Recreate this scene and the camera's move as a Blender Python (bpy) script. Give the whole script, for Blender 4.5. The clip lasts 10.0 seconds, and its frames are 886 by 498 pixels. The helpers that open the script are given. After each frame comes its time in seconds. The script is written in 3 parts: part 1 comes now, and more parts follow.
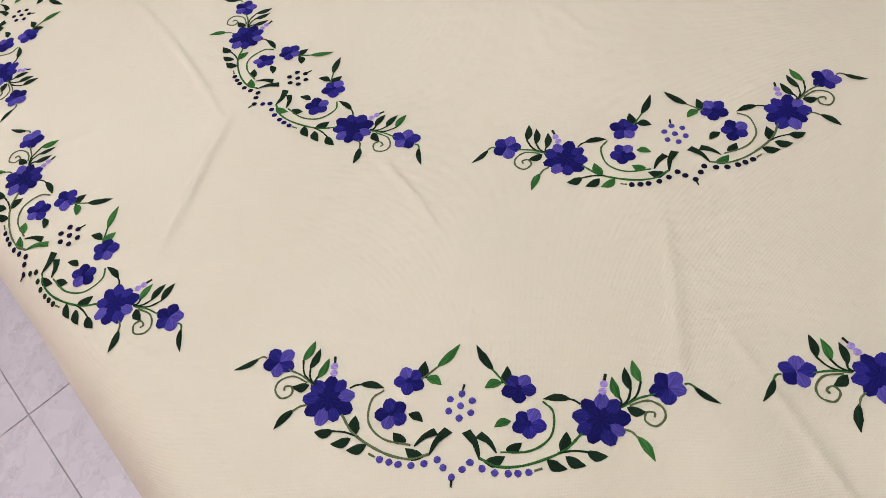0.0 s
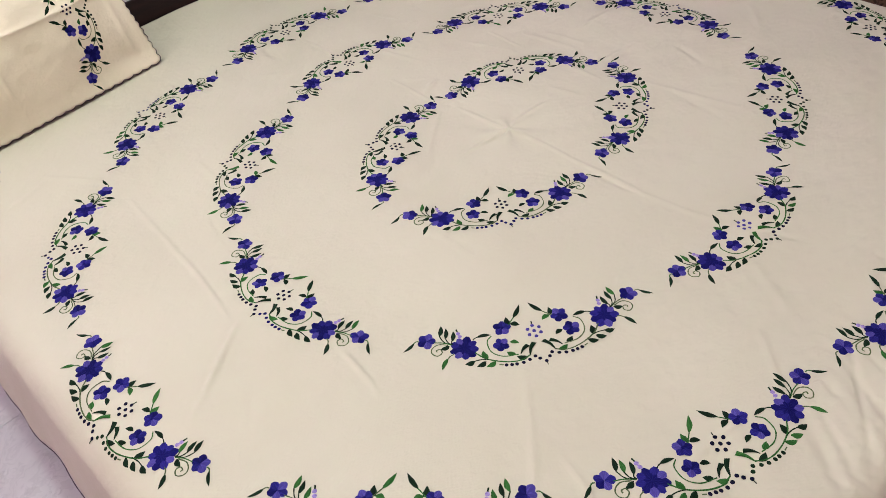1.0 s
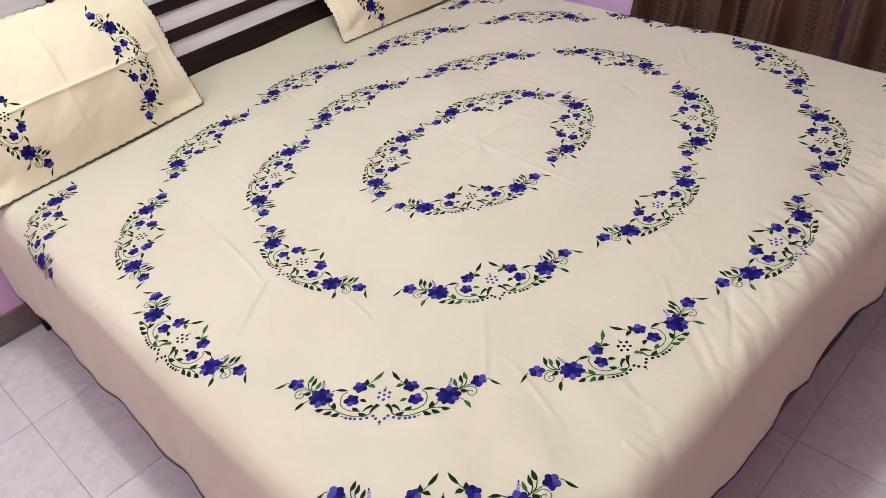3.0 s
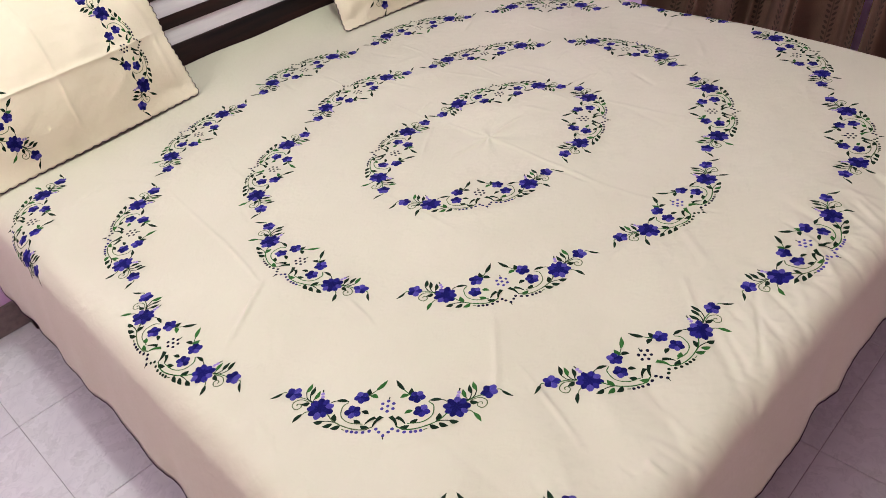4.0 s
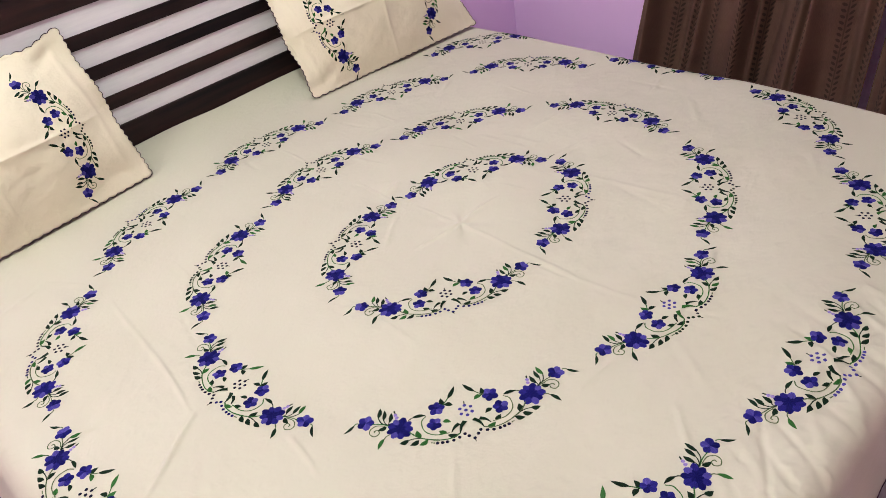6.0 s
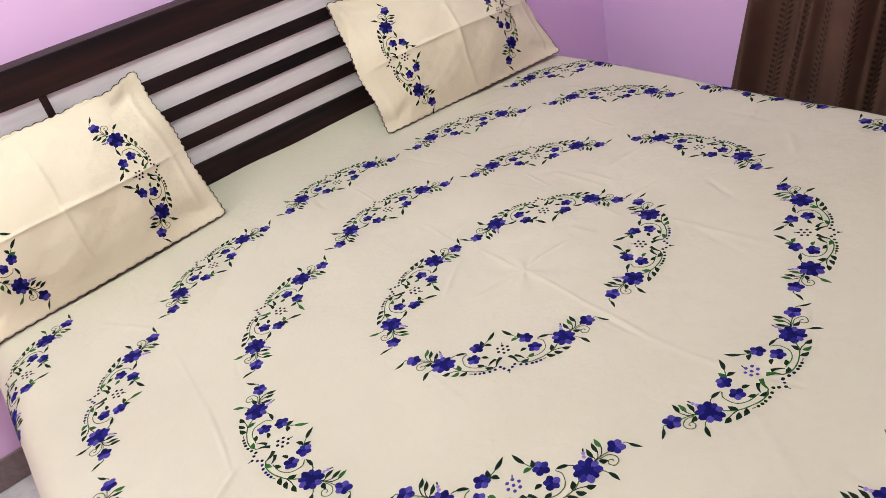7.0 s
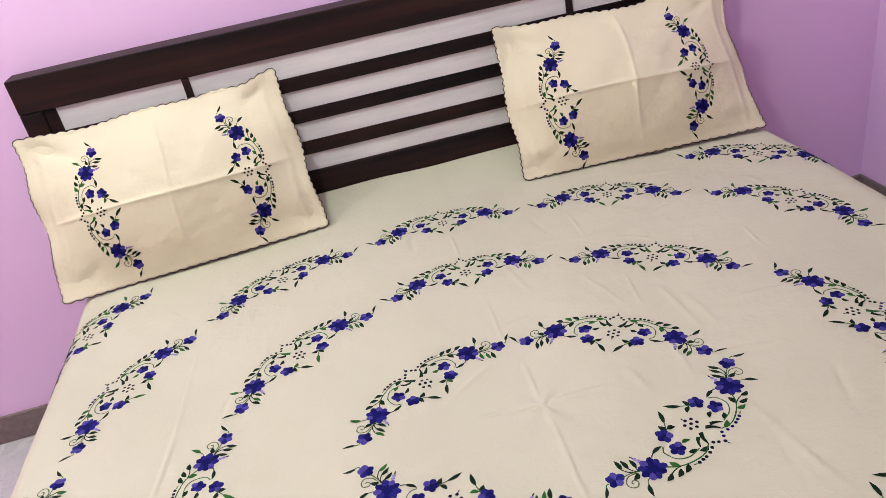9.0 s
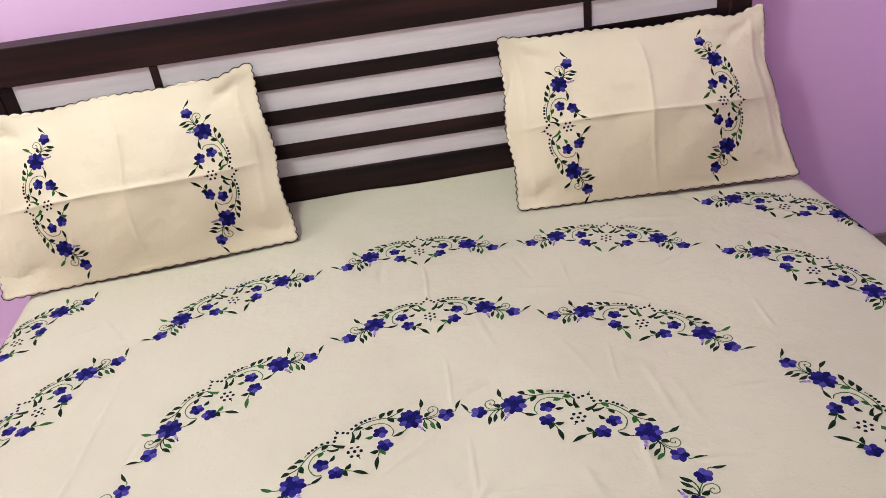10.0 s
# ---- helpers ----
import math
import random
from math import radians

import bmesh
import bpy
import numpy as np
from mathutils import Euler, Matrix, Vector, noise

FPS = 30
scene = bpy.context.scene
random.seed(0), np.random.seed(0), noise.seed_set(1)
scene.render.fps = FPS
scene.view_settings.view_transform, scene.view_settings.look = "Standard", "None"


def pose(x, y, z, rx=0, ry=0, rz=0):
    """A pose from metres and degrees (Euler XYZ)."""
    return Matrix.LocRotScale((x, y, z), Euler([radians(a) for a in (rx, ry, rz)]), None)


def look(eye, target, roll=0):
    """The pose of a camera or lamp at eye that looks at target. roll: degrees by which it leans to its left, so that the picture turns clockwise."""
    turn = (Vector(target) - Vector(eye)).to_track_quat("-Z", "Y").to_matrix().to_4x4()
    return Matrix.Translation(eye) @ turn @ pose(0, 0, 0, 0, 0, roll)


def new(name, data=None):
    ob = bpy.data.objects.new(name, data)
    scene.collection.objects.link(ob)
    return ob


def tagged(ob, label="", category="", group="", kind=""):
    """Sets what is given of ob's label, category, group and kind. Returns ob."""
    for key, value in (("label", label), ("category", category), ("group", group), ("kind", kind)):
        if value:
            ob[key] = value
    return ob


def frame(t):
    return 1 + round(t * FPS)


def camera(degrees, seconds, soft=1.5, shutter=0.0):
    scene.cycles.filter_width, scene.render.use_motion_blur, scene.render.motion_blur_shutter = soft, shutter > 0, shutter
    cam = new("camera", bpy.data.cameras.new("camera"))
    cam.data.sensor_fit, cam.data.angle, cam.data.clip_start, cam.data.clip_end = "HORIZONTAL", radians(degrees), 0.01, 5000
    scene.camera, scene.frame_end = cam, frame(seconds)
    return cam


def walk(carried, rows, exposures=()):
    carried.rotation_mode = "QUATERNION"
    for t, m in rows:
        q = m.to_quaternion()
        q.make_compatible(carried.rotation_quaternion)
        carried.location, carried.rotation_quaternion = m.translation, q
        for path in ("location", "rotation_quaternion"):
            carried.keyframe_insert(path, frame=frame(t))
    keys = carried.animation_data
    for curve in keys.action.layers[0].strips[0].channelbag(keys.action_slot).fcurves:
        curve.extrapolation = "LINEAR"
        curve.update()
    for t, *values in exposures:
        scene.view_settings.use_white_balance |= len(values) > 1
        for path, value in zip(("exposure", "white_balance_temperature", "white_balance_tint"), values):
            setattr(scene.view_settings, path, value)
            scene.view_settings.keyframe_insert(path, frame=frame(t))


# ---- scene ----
cam = camera(60.4, 10.0, soft=0.8)
PATH = [
    (0, (-0.85, -0.64, 1.131), (-0.228, 0.328, -0.505), -12.9),
    (0.1, (-0.86, -0.654, 1.166), (-0.193, 0.355, -0.428), -11.9),
    (0.2, (-0.857, -0.665, 1.207), (-0.167, 0.379, -0.354), -11.8),
    (0.4, (-0.869, -0.695, 1.29), (-0.095, 0.393, -0.199), -9.5),
    (0.5, (-0.872, -0.717, 1.32), (-0.068, 0.387, -0.141), -9.1),
    (0.7, (-0.898, -0.763, 1.38), (-0.037, 0.333, -0.054), -8.1),
    (1, (-0.979, -0.841, 1.453), (0.003, 0.233, 0.081), -6.8),
    (1.2, (-1.044, -0.884, 1.487), (0.007, 0.164, 0.146), -5.6),
    (1.5, (-1.118, -0.947, 1.527), (0.025, 0.093, 0.258), -3.9),
    (1.7, (-1.152, -0.986, 1.551), (0.049, 0.049, 0.332), -3.0),
    (2, (-1.187, -1.054, 1.577), (0.02, -0.008, 0.373), -3.1),
    (2.2, (-1.206, -1.102, 1.59), (-0.051, -0.011, 0.376), -4.6),
    (2.5, (-1.223, -1.161, 1.579), (-0.129, 0.007, 0.379), -7.6),
    (2.7, (-1.232, -1.183, 1.565), (-0.166, -0.005, 0.35), -8.0),
    (3.8, (-1.193, -1.164, 1.497), (-0.138, 0.02, 0.278), -7.7),
    (4, (-1.183, -1.115, 1.497), (-0.133, 0.061, 0.267), -7.6),
    (4.2, (-1.179, -1.068, 1.502), (-0.129, 0.112, 0.274), -7.5),
    (4.5, (-1.173, -1.011, 1.506), (-0.123, 0.189, 0.298), -7.7),
    (4.8, (-1.159, -0.967, 1.488), (-0.098, 0.239, 0.296), -8.1),
    (5, (-1.143, -0.951, 1.479), (-0.075, 0.243, 0.281), -8.2),
    (5.2, (-1.115, -0.952, 1.477), (-0.041, 0.222, 0.266), -8.4),
    (6.3, (-0.876, -1.046, 1.498), (0.162, 0.231, 0.361), -11.0),
    (6.5, (-0.854, -1.051, 1.497), (0.149, 0.277, 0.388), -12.3),
    (6.8, (-0.82, -1.033, 1.486), (0.072, 0.398, 0.411), -15.0),
    (7, (-0.786, -1.007, 1.473), (0.095, 0.427, 0.391), -14.6),
    (7.2, (-0.745, -0.979, 1.475), (0.134, 0.451, 0.388), -13.1),
    (7.5, (-0.663, -0.928, 1.48), (0.141, 0.556, 0.406), -10.6),
    (7.7, (-0.618, -0.893, 1.483), (0.151, 0.609, 0.411), -10.2),
    (8, (-0.549, -0.86, 1.469), (0.178, 0.658, 0.388), -11.5),
    (8.2, (-0.493, -0.867, 1.473), (0.159, 0.679, 0.384), -11.7),
    (8.5, (-0.391, -0.911, 1.47), (0.084, 0.721, 0.417), -11.1),
    (8.7, (-0.335, -0.938, 1.474), (0.048, 0.73, 0.44), -9.7),
    (9, (-0.237, -0.959, 1.461), (-0.001, 0.758, 0.463), -11.5),
    (9.2, (-0.198, -0.932, 1.412), (0.003, 0.814, 0.456), -13.1),
    (9.5, (-0.138, -0.87, 1.435), (0.095, 0.835, 0.416), -10.9),
    (9.6, (-0.107, -0.856, 1.454), (0.124, 0.842, 0.422), -8.5),
    (9.7, (-0.094, -0.814, 1.463), (0.151, 0.869, 0.411), -7.1),
    (10, (-0.048, -0.762, 1.44), (0.079, 0.952, 0.417), -7.8),
]

EXPOSURES = [(0.0, -0.12), (0.5, -0.10), (1.5, 0.02), (2.5, 0.08), (7.0, 0.05), (10.0, 0.0)]
walk(cam, [(t, look(eye, target, roll)) for t, eye, target, roll in PATH], EXPOSURES)

# ---- light: two greenish-white lamps, one under the ceiling and an added fill high beside the headboard ----
world = bpy.data.worlds.new("room_air")
world.use_nodes = True
world.node_tree.nodes["Background"].inputs[0].default_value = (0.9, 0.85, 1.0, 1)
world.node_tree.nodes["Background"].inputs[1].default_value = 0.02
scene.world = world


def round_lamp(name, where, radius, watts, colour):
    data = bpy.data.lights.new(name, "POINT")
    data.shadow_soft_size, data.energy, data.color = radius, watts, colour
    ob = new(name, data)
    ob.location = where
    return ob


round_lamp("ceiling_lamp", (-0.64, -0.06, 2.80), 0.07, 76, (0.865, 1.0, 0.885))
# added fill without a known fixture; lifts the left drape, walls and head end
round_lamp("added_fill_lamp", (-1.45, 0.80, 2.32), 0.15, 27, (0.865, 1.0, 0.885))


# ---- materials ----
class Nodes:
    """A small helper to write node trees in a few lines."""

    def __init__(self, name):
        self.mat = bpy.data.materials.new(name)
        self.mat.use_nodes = True
        self.tree = self.mat.node_tree
        self.bsdf = self.tree.nodes["Principled BSDF"]

    def add(self, kind, values=(), **settings):
        node = self.tree.nodes.new(kind)
        for key, value in settings.items():
            setattr_plain(node, key, value)
        for slot, value in dict(values).items():
            if isinstance(value, bpy.types.NodeSocket):
                self.tree.links.new(value, node.inputs[slot])
            else:
                node.inputs[slot].default_value = value
        return node

    def put(self, slot, value):
        if isinstance(value, bpy.types.NodeSocket):
            self.tree.links.new(value, self.bsdf.inputs[slot])
        else:
            self.bsdf.inputs[slot].default_value = value

    def coords(self, which="Object"):
        return self.add("ShaderNodeTexCoord").outputs[which]

    def scaled(self, vector, sx, sy, sz):
        return self.add("ShaderNodeMapping", {"Vector": vector, "Scale": (sx, sy, sz)}).outputs[0]

    def noise(self, vector, scale, detail=3.0, rough=0.55):
        return self.add("ShaderNodeTexNoise", {"Vector": vector, "Scale": scale, "Detail": detail, "Roughness": rough}).outputs[0]

    def maths(self, op, a, b=0.0, c=0.0):
        return self.add("ShaderNodeMath", {0: a, 1: b, 2: c}, operation=op).outputs[0]

    def spread(self, value, lo, hi, a=0.0, b=1.0):
        return self.add("ShaderNodeMapRange", {0: value, 1: lo, 2: hi, 3: a, 4: b}).outputs[0]

    def mix(self, factor, a, b):
        node = self.add("ShaderNodeMix", data_type="RGBA")
        for slot, value in ((0, factor), (6, a), (7, b)):
            if isinstance(value, bpy.types.NodeSocket):
                self.tree.links.new(value, node.inputs[slot])
            elif slot == 0:
                node.inputs[0].default_value = value
            else:
                node.inputs[slot].default_value = (*value, 1)
        return node.outputs[2]

    def bump(self, height, strength, distance):
        self.put("Normal", self.add("ShaderNodeBump", {"Height": height, "Strength": strength, "Distance": distance}).outputs[0])


def setattr_plain(node, key, value):
    if key == "operation":
        node.operation = value
    elif key == "data_type":
        node.data_type = value
    elif key == "wave_type":
        node.wave_type = value
    elif key == "bands_direction":
        node.bands_direction = value


def cotton_material(name, base, warm):
    n = Nodes(name)
    where = n.coords()
    cloud = n.spread(n.noise(where, 3.2, 4.0), 0.35, 0.65)
    weave = n.maths("MULTIPLY", n.maths("SINE", n.maths("MULTIPLY", n.add("ShaderNodeSeparateXYZ", {0: where}).outputs[0], 4200.0)),
                    n.maths("SINE", n.maths("MULTIPLY", n.add("ShaderNodeSeparateXYZ", {0: where}).outputs[1], 4200.0)))
    slub = n.noise(n.scaled(where, 60, 900, 300), 1.0, 2.0)
    n.put("Base Color", n.mix(n.maths("MULTIPLY", cloud, 0.8), base, warm))
    n.put("Roughness", 0.78)
    n.put("Sheen Weight", 0.12)
    crumple = n.noise(where, 55.0, 3.0)
    rumple = n.noise(where, 13.0, 5.0, 0.6)
    height = n.maths("ADD", n.maths("MULTIPLY", weave, 0.08), n.maths("ADD", n.maths("MULTIPLY", slub, 0.5), n.maths("MULTIPLY_ADD", rumple, 6.5, n.maths("MULTIPLY", crumple, 1.2))))
    n.bump(height, 0.6, 0.0014)
    return n.mat


def thread_material(name, base, other):
    n = Nodes(name)
    along = n.coords("UV")
    strands = n.noise(n.scaled(along, 850, 70, 1), 1.0, 3.0, 0.65)
    shade = n.spread(n.noise(n.scaled(along, 150, 60, 1), 1.0, 2.0), 0.35, 0.65)
    own = n.add("ShaderNodeObjectInfo").outputs["Random"]
    mixed = n.mix(n.maths("MULTIPLY_ADD", own, 0.5, n.maths("MULTIPLY", shade, 0.5)), base, other)
    lit = n.mix(n.spread(strands, 0.52, 0.72, 0.0, 0.8), mixed, tuple(1.9 * v + 0.002 for v in other))
    n.put("Base Color", n.mix(n.spread(strands, 0.30, 0.48, 0.6, 0.0), lit, tuple(0.45 * v for v in base)))
    n.put("Roughness", 0.7)
    n.put("Specular IOR Level", 0.05)
    n.bump(strands, 0.7, 0.0008)
    return n.mat


def wood_material(name, dark, light):
    n = Nodes(name)
    where = n.coords()
    grain = n.noise(n.scaled(where, 2.5, 40, 45), 1.0, 5.0, 0.6)
    band = n.noise(n.scaled(where, 0.8, 9, 14), 1.0, 3.0)
    n.put("Base Color", n.mix(n.spread(n.maths("MULTIPLY_ADD", band, 0.6, n.maths("MULTIPLY", grain, 0.5)), 0.45, 0.75), dark, light))
    n.put("Roughness", n.spread(grain, 0.3, 0.7, 0.40, 0.55))
    n.put("Specular IOR Level", 0.2)
    n.bump(grain, 0.15, 0.0008)
    return n.mat


def laminate_material():
    n = Nodes("white_laminate")
    where = n.coords()
    streak = n.noise(n.scaled(where, 6, 90, 60), 1.0, 4.0, 0.6)
    n.put("Base Color", n.mix(n.spread(streak, 0.35, 0.65), (0.76, 0.74, 0.78), (0.68, 0.66, 0.71)))
    n.put("Roughness", 0.45)
    n.bump(streak, 0.08, 0.0005)
    return n.mat


def paint_material():
    n = Nodes("lavender_wall_paint")
    where = n.coords()
    patch = n.spread(n.noise(where, 1.7, 4.0), 0.35, 0.65)
    roll = n.noise(where, 180.0, 2.0)
    n.put("Base Color", n.mix(patch, (0.83, 0.55, 0.91), (0.85, 0.58, 0.92)))
    n.put("Roughness", 0.55)
    n.bump(roll, 0.12, 0.0015)
    return n.mat


def ceiling_material():
    n = Nodes("white_ceiling_paint")
    n.put("Base Color", n.mix(n.spread(n.noise(n.coords(), 2.0, 4.0), 0.35, 0.65), (0.86, 0.84, 0.80), (0.82, 0.80, 0.76)))
    n.put("Roughness", 0.8)
    return n.mat


def marble_material():
    n = Nodes("glazed_marble_tile")
    own = n.add("ShaderNodeObjectInfo").outputs["Random"]
    shift = n.add("ShaderNodeCombineXYZ", {0: n.maths("MULTIPLY", own, 37.0), 1: n.maths("MULTIPLY", own, 91.0), 2: 0.0}).outputs[0]
    where = n.add("ShaderNodeVectorMath", {0: n.coords(), 1: shift}).outputs[0]
    warp = n.noise(where, 5.0, 4.0)
    vein = n.maths("ABSOLUTE", n.maths("SUBTRACT", n.noise(n.add("ShaderNodeVectorMath", {0: where, 1: n.add("ShaderNodeCombineXYZ", {0: warp, 1: warp}).outputs[0]}).outputs[0], 7.0, 5.0, 0.65), 0.5))
    cloud = n.spread(n.noise(where, 9.0, 4.0), 0.3, 0.7)
    ground = n.mix(cloud, (0.58, 0.56, 0.59), (0.49, 0.47, 0.51))
    n.put("Base Color", n.mix(n.spread(vein, 0.0, 0.03, 0.45, 0.0), ground, (0.40, 0.38, 0.43)))
    n.put("Roughness", n.spread(cloud, 0.0, 1.0, 0.22, 0.34))
    n.bump(n.noise(where, 30.0, 2.0), 0.05, 0.001)
    return n.mat


def plain_material(name, a, b, rough, scale=25.0):
    n = Nodes(name)
    n.put("Base Color", n.mix(n.spread(n.noise(n.coords(), scale, 4.0), 0.35, 0.65), a, b))
    n.put("Roughness", rough)
    return n.mat


def curtain_material():
    """Brown cloth with upright rows of small dark woven leaves, laid out by the cloth's own UV in metres."""
    n = Nodes("brown_curtain_cloth")
    uv = n.add("ShaderNodeSeparateXYZ", {0: n.coords("UV")})
    u, v = uv.outputs[0], uv.outputs[1]
    col = n.maths("SUBTRACT", n.maths("FRACT", n.maths("MULTIPLY", u, 1 / 0.115)), 0.5)
    across = n.maths("MULTIPLY", col, 0.115)
    side = n.maths("SIGN", across)
    away = n.maths("ABSOLUTE", across)
    up = n.maths("MULTIPLY", n.maths("SUBTRACT", n.maths("FRACT", n.maths("MULTIPLY_ADD", v, 1 / 0.020, n.maths("MULTIPLY", side, 0.25))), 0.5), 0.020)
    lean = n.maths("SUBTRACT", up, n.maths("MULTIPLY", n.maths("SUBTRACT", away, 0.010), 0.7))
    fx = n.maths("DIVIDE", n.maths("SUBTRACT", away, 0.0095), 0.0062)
    fy = n.maths("DIVIDE", lean, 0.0055)
    leaf = n.spread(n.maths("ADD", n.maths("MULTIPLY", fx, fx), n.maths("MULTIPLY", fy, fy)), 0.75, 1.15, 1.0, 0.0)
    stem = n.spread(away, 0.0012, 0.0022, 0.6, 0.0)
    mark = n.maths("MAXIMUM", leaf, stem)
    slub = n.noise(n.scaled(n.coords("UV"), 700, 60, 1), 1.0, 3.0)
    tone = n.spread(n.noise(n.coords("UV"), 5.0, 3.0), 0.3, 0.7)
    cloth = n.mix(tone, (0.125, 0.066, 0.048), (0.080, 0.042, 0.033))
    n.put("Base Color", n.mix(n.maths("MULTIPLY", mark, 0.6), n.mix(n.spread(slub, 0.3, 0.7, 0.0, 0.4), cloth, (0.165, 0.088, 0.066)), (0.012, 0.008, 0.008)))
    n.put("Roughness", 0.85)
    n.put("Specular IOR Level", 0.2)
    n.bump(n.maths("ADD", n.maths("MULTIPLY", slub, 0.6), n.maths("MULTIPLY", mark, -0.8)), 0.4, 0.001)
    return n.mat


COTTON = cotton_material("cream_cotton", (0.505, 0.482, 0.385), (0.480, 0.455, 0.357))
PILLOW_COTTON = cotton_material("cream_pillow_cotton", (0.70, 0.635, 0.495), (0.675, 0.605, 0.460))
HEM = thread_material("dark_hem_thread", (0.030, 0.018, 0.032), (0.055, 0.03, 0.05))
BLUE = thread_material("royal_blue_thread", (0.008, 0.008, 0.082), (0.022, 0.018, 0.185))
NAVY = thread_material("navy_thread", (0.004, 0.004, 0.050), (0.008, 0.007, 0.105))
LILAC = thread_material("lilac_thread", (0.036, 0.030, 0.18), (0.072, 0.058, 0.28))
PALE = thread_material("pale_lilac_thread", (0.20, 0.15, 0.42), (0.28, 0.21, 0.47))
FOREST = thread_material("dark_green_thread", (0.004, 0.010, 0.006), (0.008, 0.024, 0.012))
GREEN = thread_material("green_thread", (0.012, 0.060, 0.014), (0.036, 0.130, 0.032))
INK = thread_material("ink_blue_thread", (0.004, 0.004, 0.014), (0.007, 0.007, 0.028))
SAGE = thread_material("sage_thread", (0.055, 0.085, 0.040), (0.095, 0.125, 0.060))
WOOD = wood_material("dark_stained_wood", (0.005, 0.003, 0.005), (0.034, 0.014, 0.012))
WHITE = laminate_material()
PAINT = paint_material()
CEILING = ceiling_material()
# invented pink of the unseen walls, so bounced light warms the hanging cloth
PINK_BOUNCE = plain_material("pink_bounce_paint", (0.88, 0.60, 0.62), (0.85, 0.57, 0.59), 0.7, 3.0)
MARBLE = marble_material()
GROUT = plain_material("grey_grout", (0.36, 0.33, 0.35), (0.26, 0.24, 0.26), 0.9)
SKIRTING = plain_material("brown_stone_skirting", (0.22, 0.165, 0.165), (0.17, 0.125, 0.13), 0.35, 60.0)
MATTRESS = plain_material("grey_mattress_cloth", (0.45, 0.42, 0.40), (0.38, 0.36, 0.35), 0.9)
CURTAIN = curtain_material()


# ---- mesh helpers ----
def mesh_object(name, verts, faces, materials, parent=None, label="", smooth=True, indices=None, uvs=None):
    me = bpy.data.meshes.new(name)
    me.from_pydata([tuple(v) for v in verts], [], faces)
    for m in materials if isinstance(materials, (list, tuple)) else [materials]:
        me.materials.append(m)
    if indices is not None:
        me.polygons.foreach_set("material_index", indices)
    if uvs is not None:
        layer = me.uv_layers.new(name="UVMap")
        flat = np.asarray(uvs, float)[[i for f in faces for i in f]]
        layer.data.foreach_set("uv", flat.ravel())
    if smooth:
        me.polygons.foreach_set("use_smooth", [True] * len(me.polygons))
    me.update()
    ob = new(name, me)
    ob.parent = parent
    if label:
        tagged(ob, label)
    return ob


def box_bmesh(x0, x1, y0, y1, z0, z1, bevel=0.003):
    bm = bmesh.new()
    bmesh.ops.create_cube(bm, size=1.0)
    for v in bm.verts:
        v.co = Vector((x0 + (v.co.x + 0.5) * (x1 - x0), y0 + (v.co.y + 0.5) * (y1 - y0), z0 + (v.co.z + 0.5) * (z1 - z0)))
    if bevel:
        bmesh.ops.bevel(bm, geom=bm.edges[:], offset=bevel, segments=2, affect="EDGES", profile=0.5)
    return bm


def part(name, bm, material, parent=None, label=""):
    me = bpy.data.meshes.new(name)
    bm.to_mesh(me)
    bm.free()
    me.materials.append(material)
    ob = new(name, me)
    ob.parent = parent
    if label:
        tagged(ob, label)
    return ob


def thing(name, label, category, group="", kind=""):
    return tagged(new(name), label, category, group, kind)


# ---- the room ----
WALL_Y, WALL_X, LEFT_X, FRONT_Y, TOP_Z = 1.125, 1.56, -2.5, -3.1, 3.05


def wall(name, x0, x1, y0, y1, label, paint=PAINT):
    ob = part(name, box_bmesh(x0, x1, y0, y1, -0.05, TOP_Z + 0.1, 0), paint)
    return tagged(ob, label, "wall", kind="structure")


wall("wall_north", LEFT_X - 0.15, WALL_X + 0.15, WALL_Y, WALL_Y + 0.15, "lavender painted wall behind the headboard")
wall("wall_east", WALL_X, WALL_X + 0.15, FRONT_Y, WALL_Y, "lavender painted wall beside the bed")
# these two unseen walls close the room; their pink is there for the bounce
wall("wall_west", LEFT_X - 0.15, LEFT_X, FRONT_Y, WALL_Y, "plain unseen wall across the room, pink to tint bounced light", PINK_BOUNCE)
wall("wall_south", LEFT_X - 0.15, WALL_X + 0.15, FRONT_Y - 0.15, FRONT_Y, "plain unseen wall facing the bed's foot, pink to tint bounced light", PINK_BOUNCE)
tagged(part("ceiling", box_bmesh(LEFT_X, WALL_X, FRONT_Y, WALL_Y, TOP_Z, TOP_Z + 0.1, 0), CEILING), "plain white painted ceiling", "ceiling", kind="structure")


def skirting(name, x0, x1, y0, y1):
    tagged(part(name, box_bmesh(x0, x1, y0, y1, 0.0, 0.095, 0.003), SKIRTING), "brown stone skirting along the wall's foot", "skirting", kind="structure")


skirting("baseboard", LEFT_X, WALL_X, WALL_Y - 0.012, WALL_Y - 0.0005)
skirting("baseboard", WALL_X - 0.012, WALL_X - 0.0005, FRONT_Y, WALL_Y - 0.013)


# ---- the bedspread's cloth: flat on top, rounded over the mattress edge, hanging at three sides ----
TOP, XL, XR, YF, YB, ROUND = 0.55, -0.905, 0.900, -0.830, 1.024, 0.05
BED_TURN = -1.7  # degrees by which the bed stands askew to the tiles
rng = np.random.default_rng(7)
WAVES = [(rng.uniform(4, 30), rng.uniform(0, math.pi), rng.uniform(0, 6.28)) for _ in range(26)]


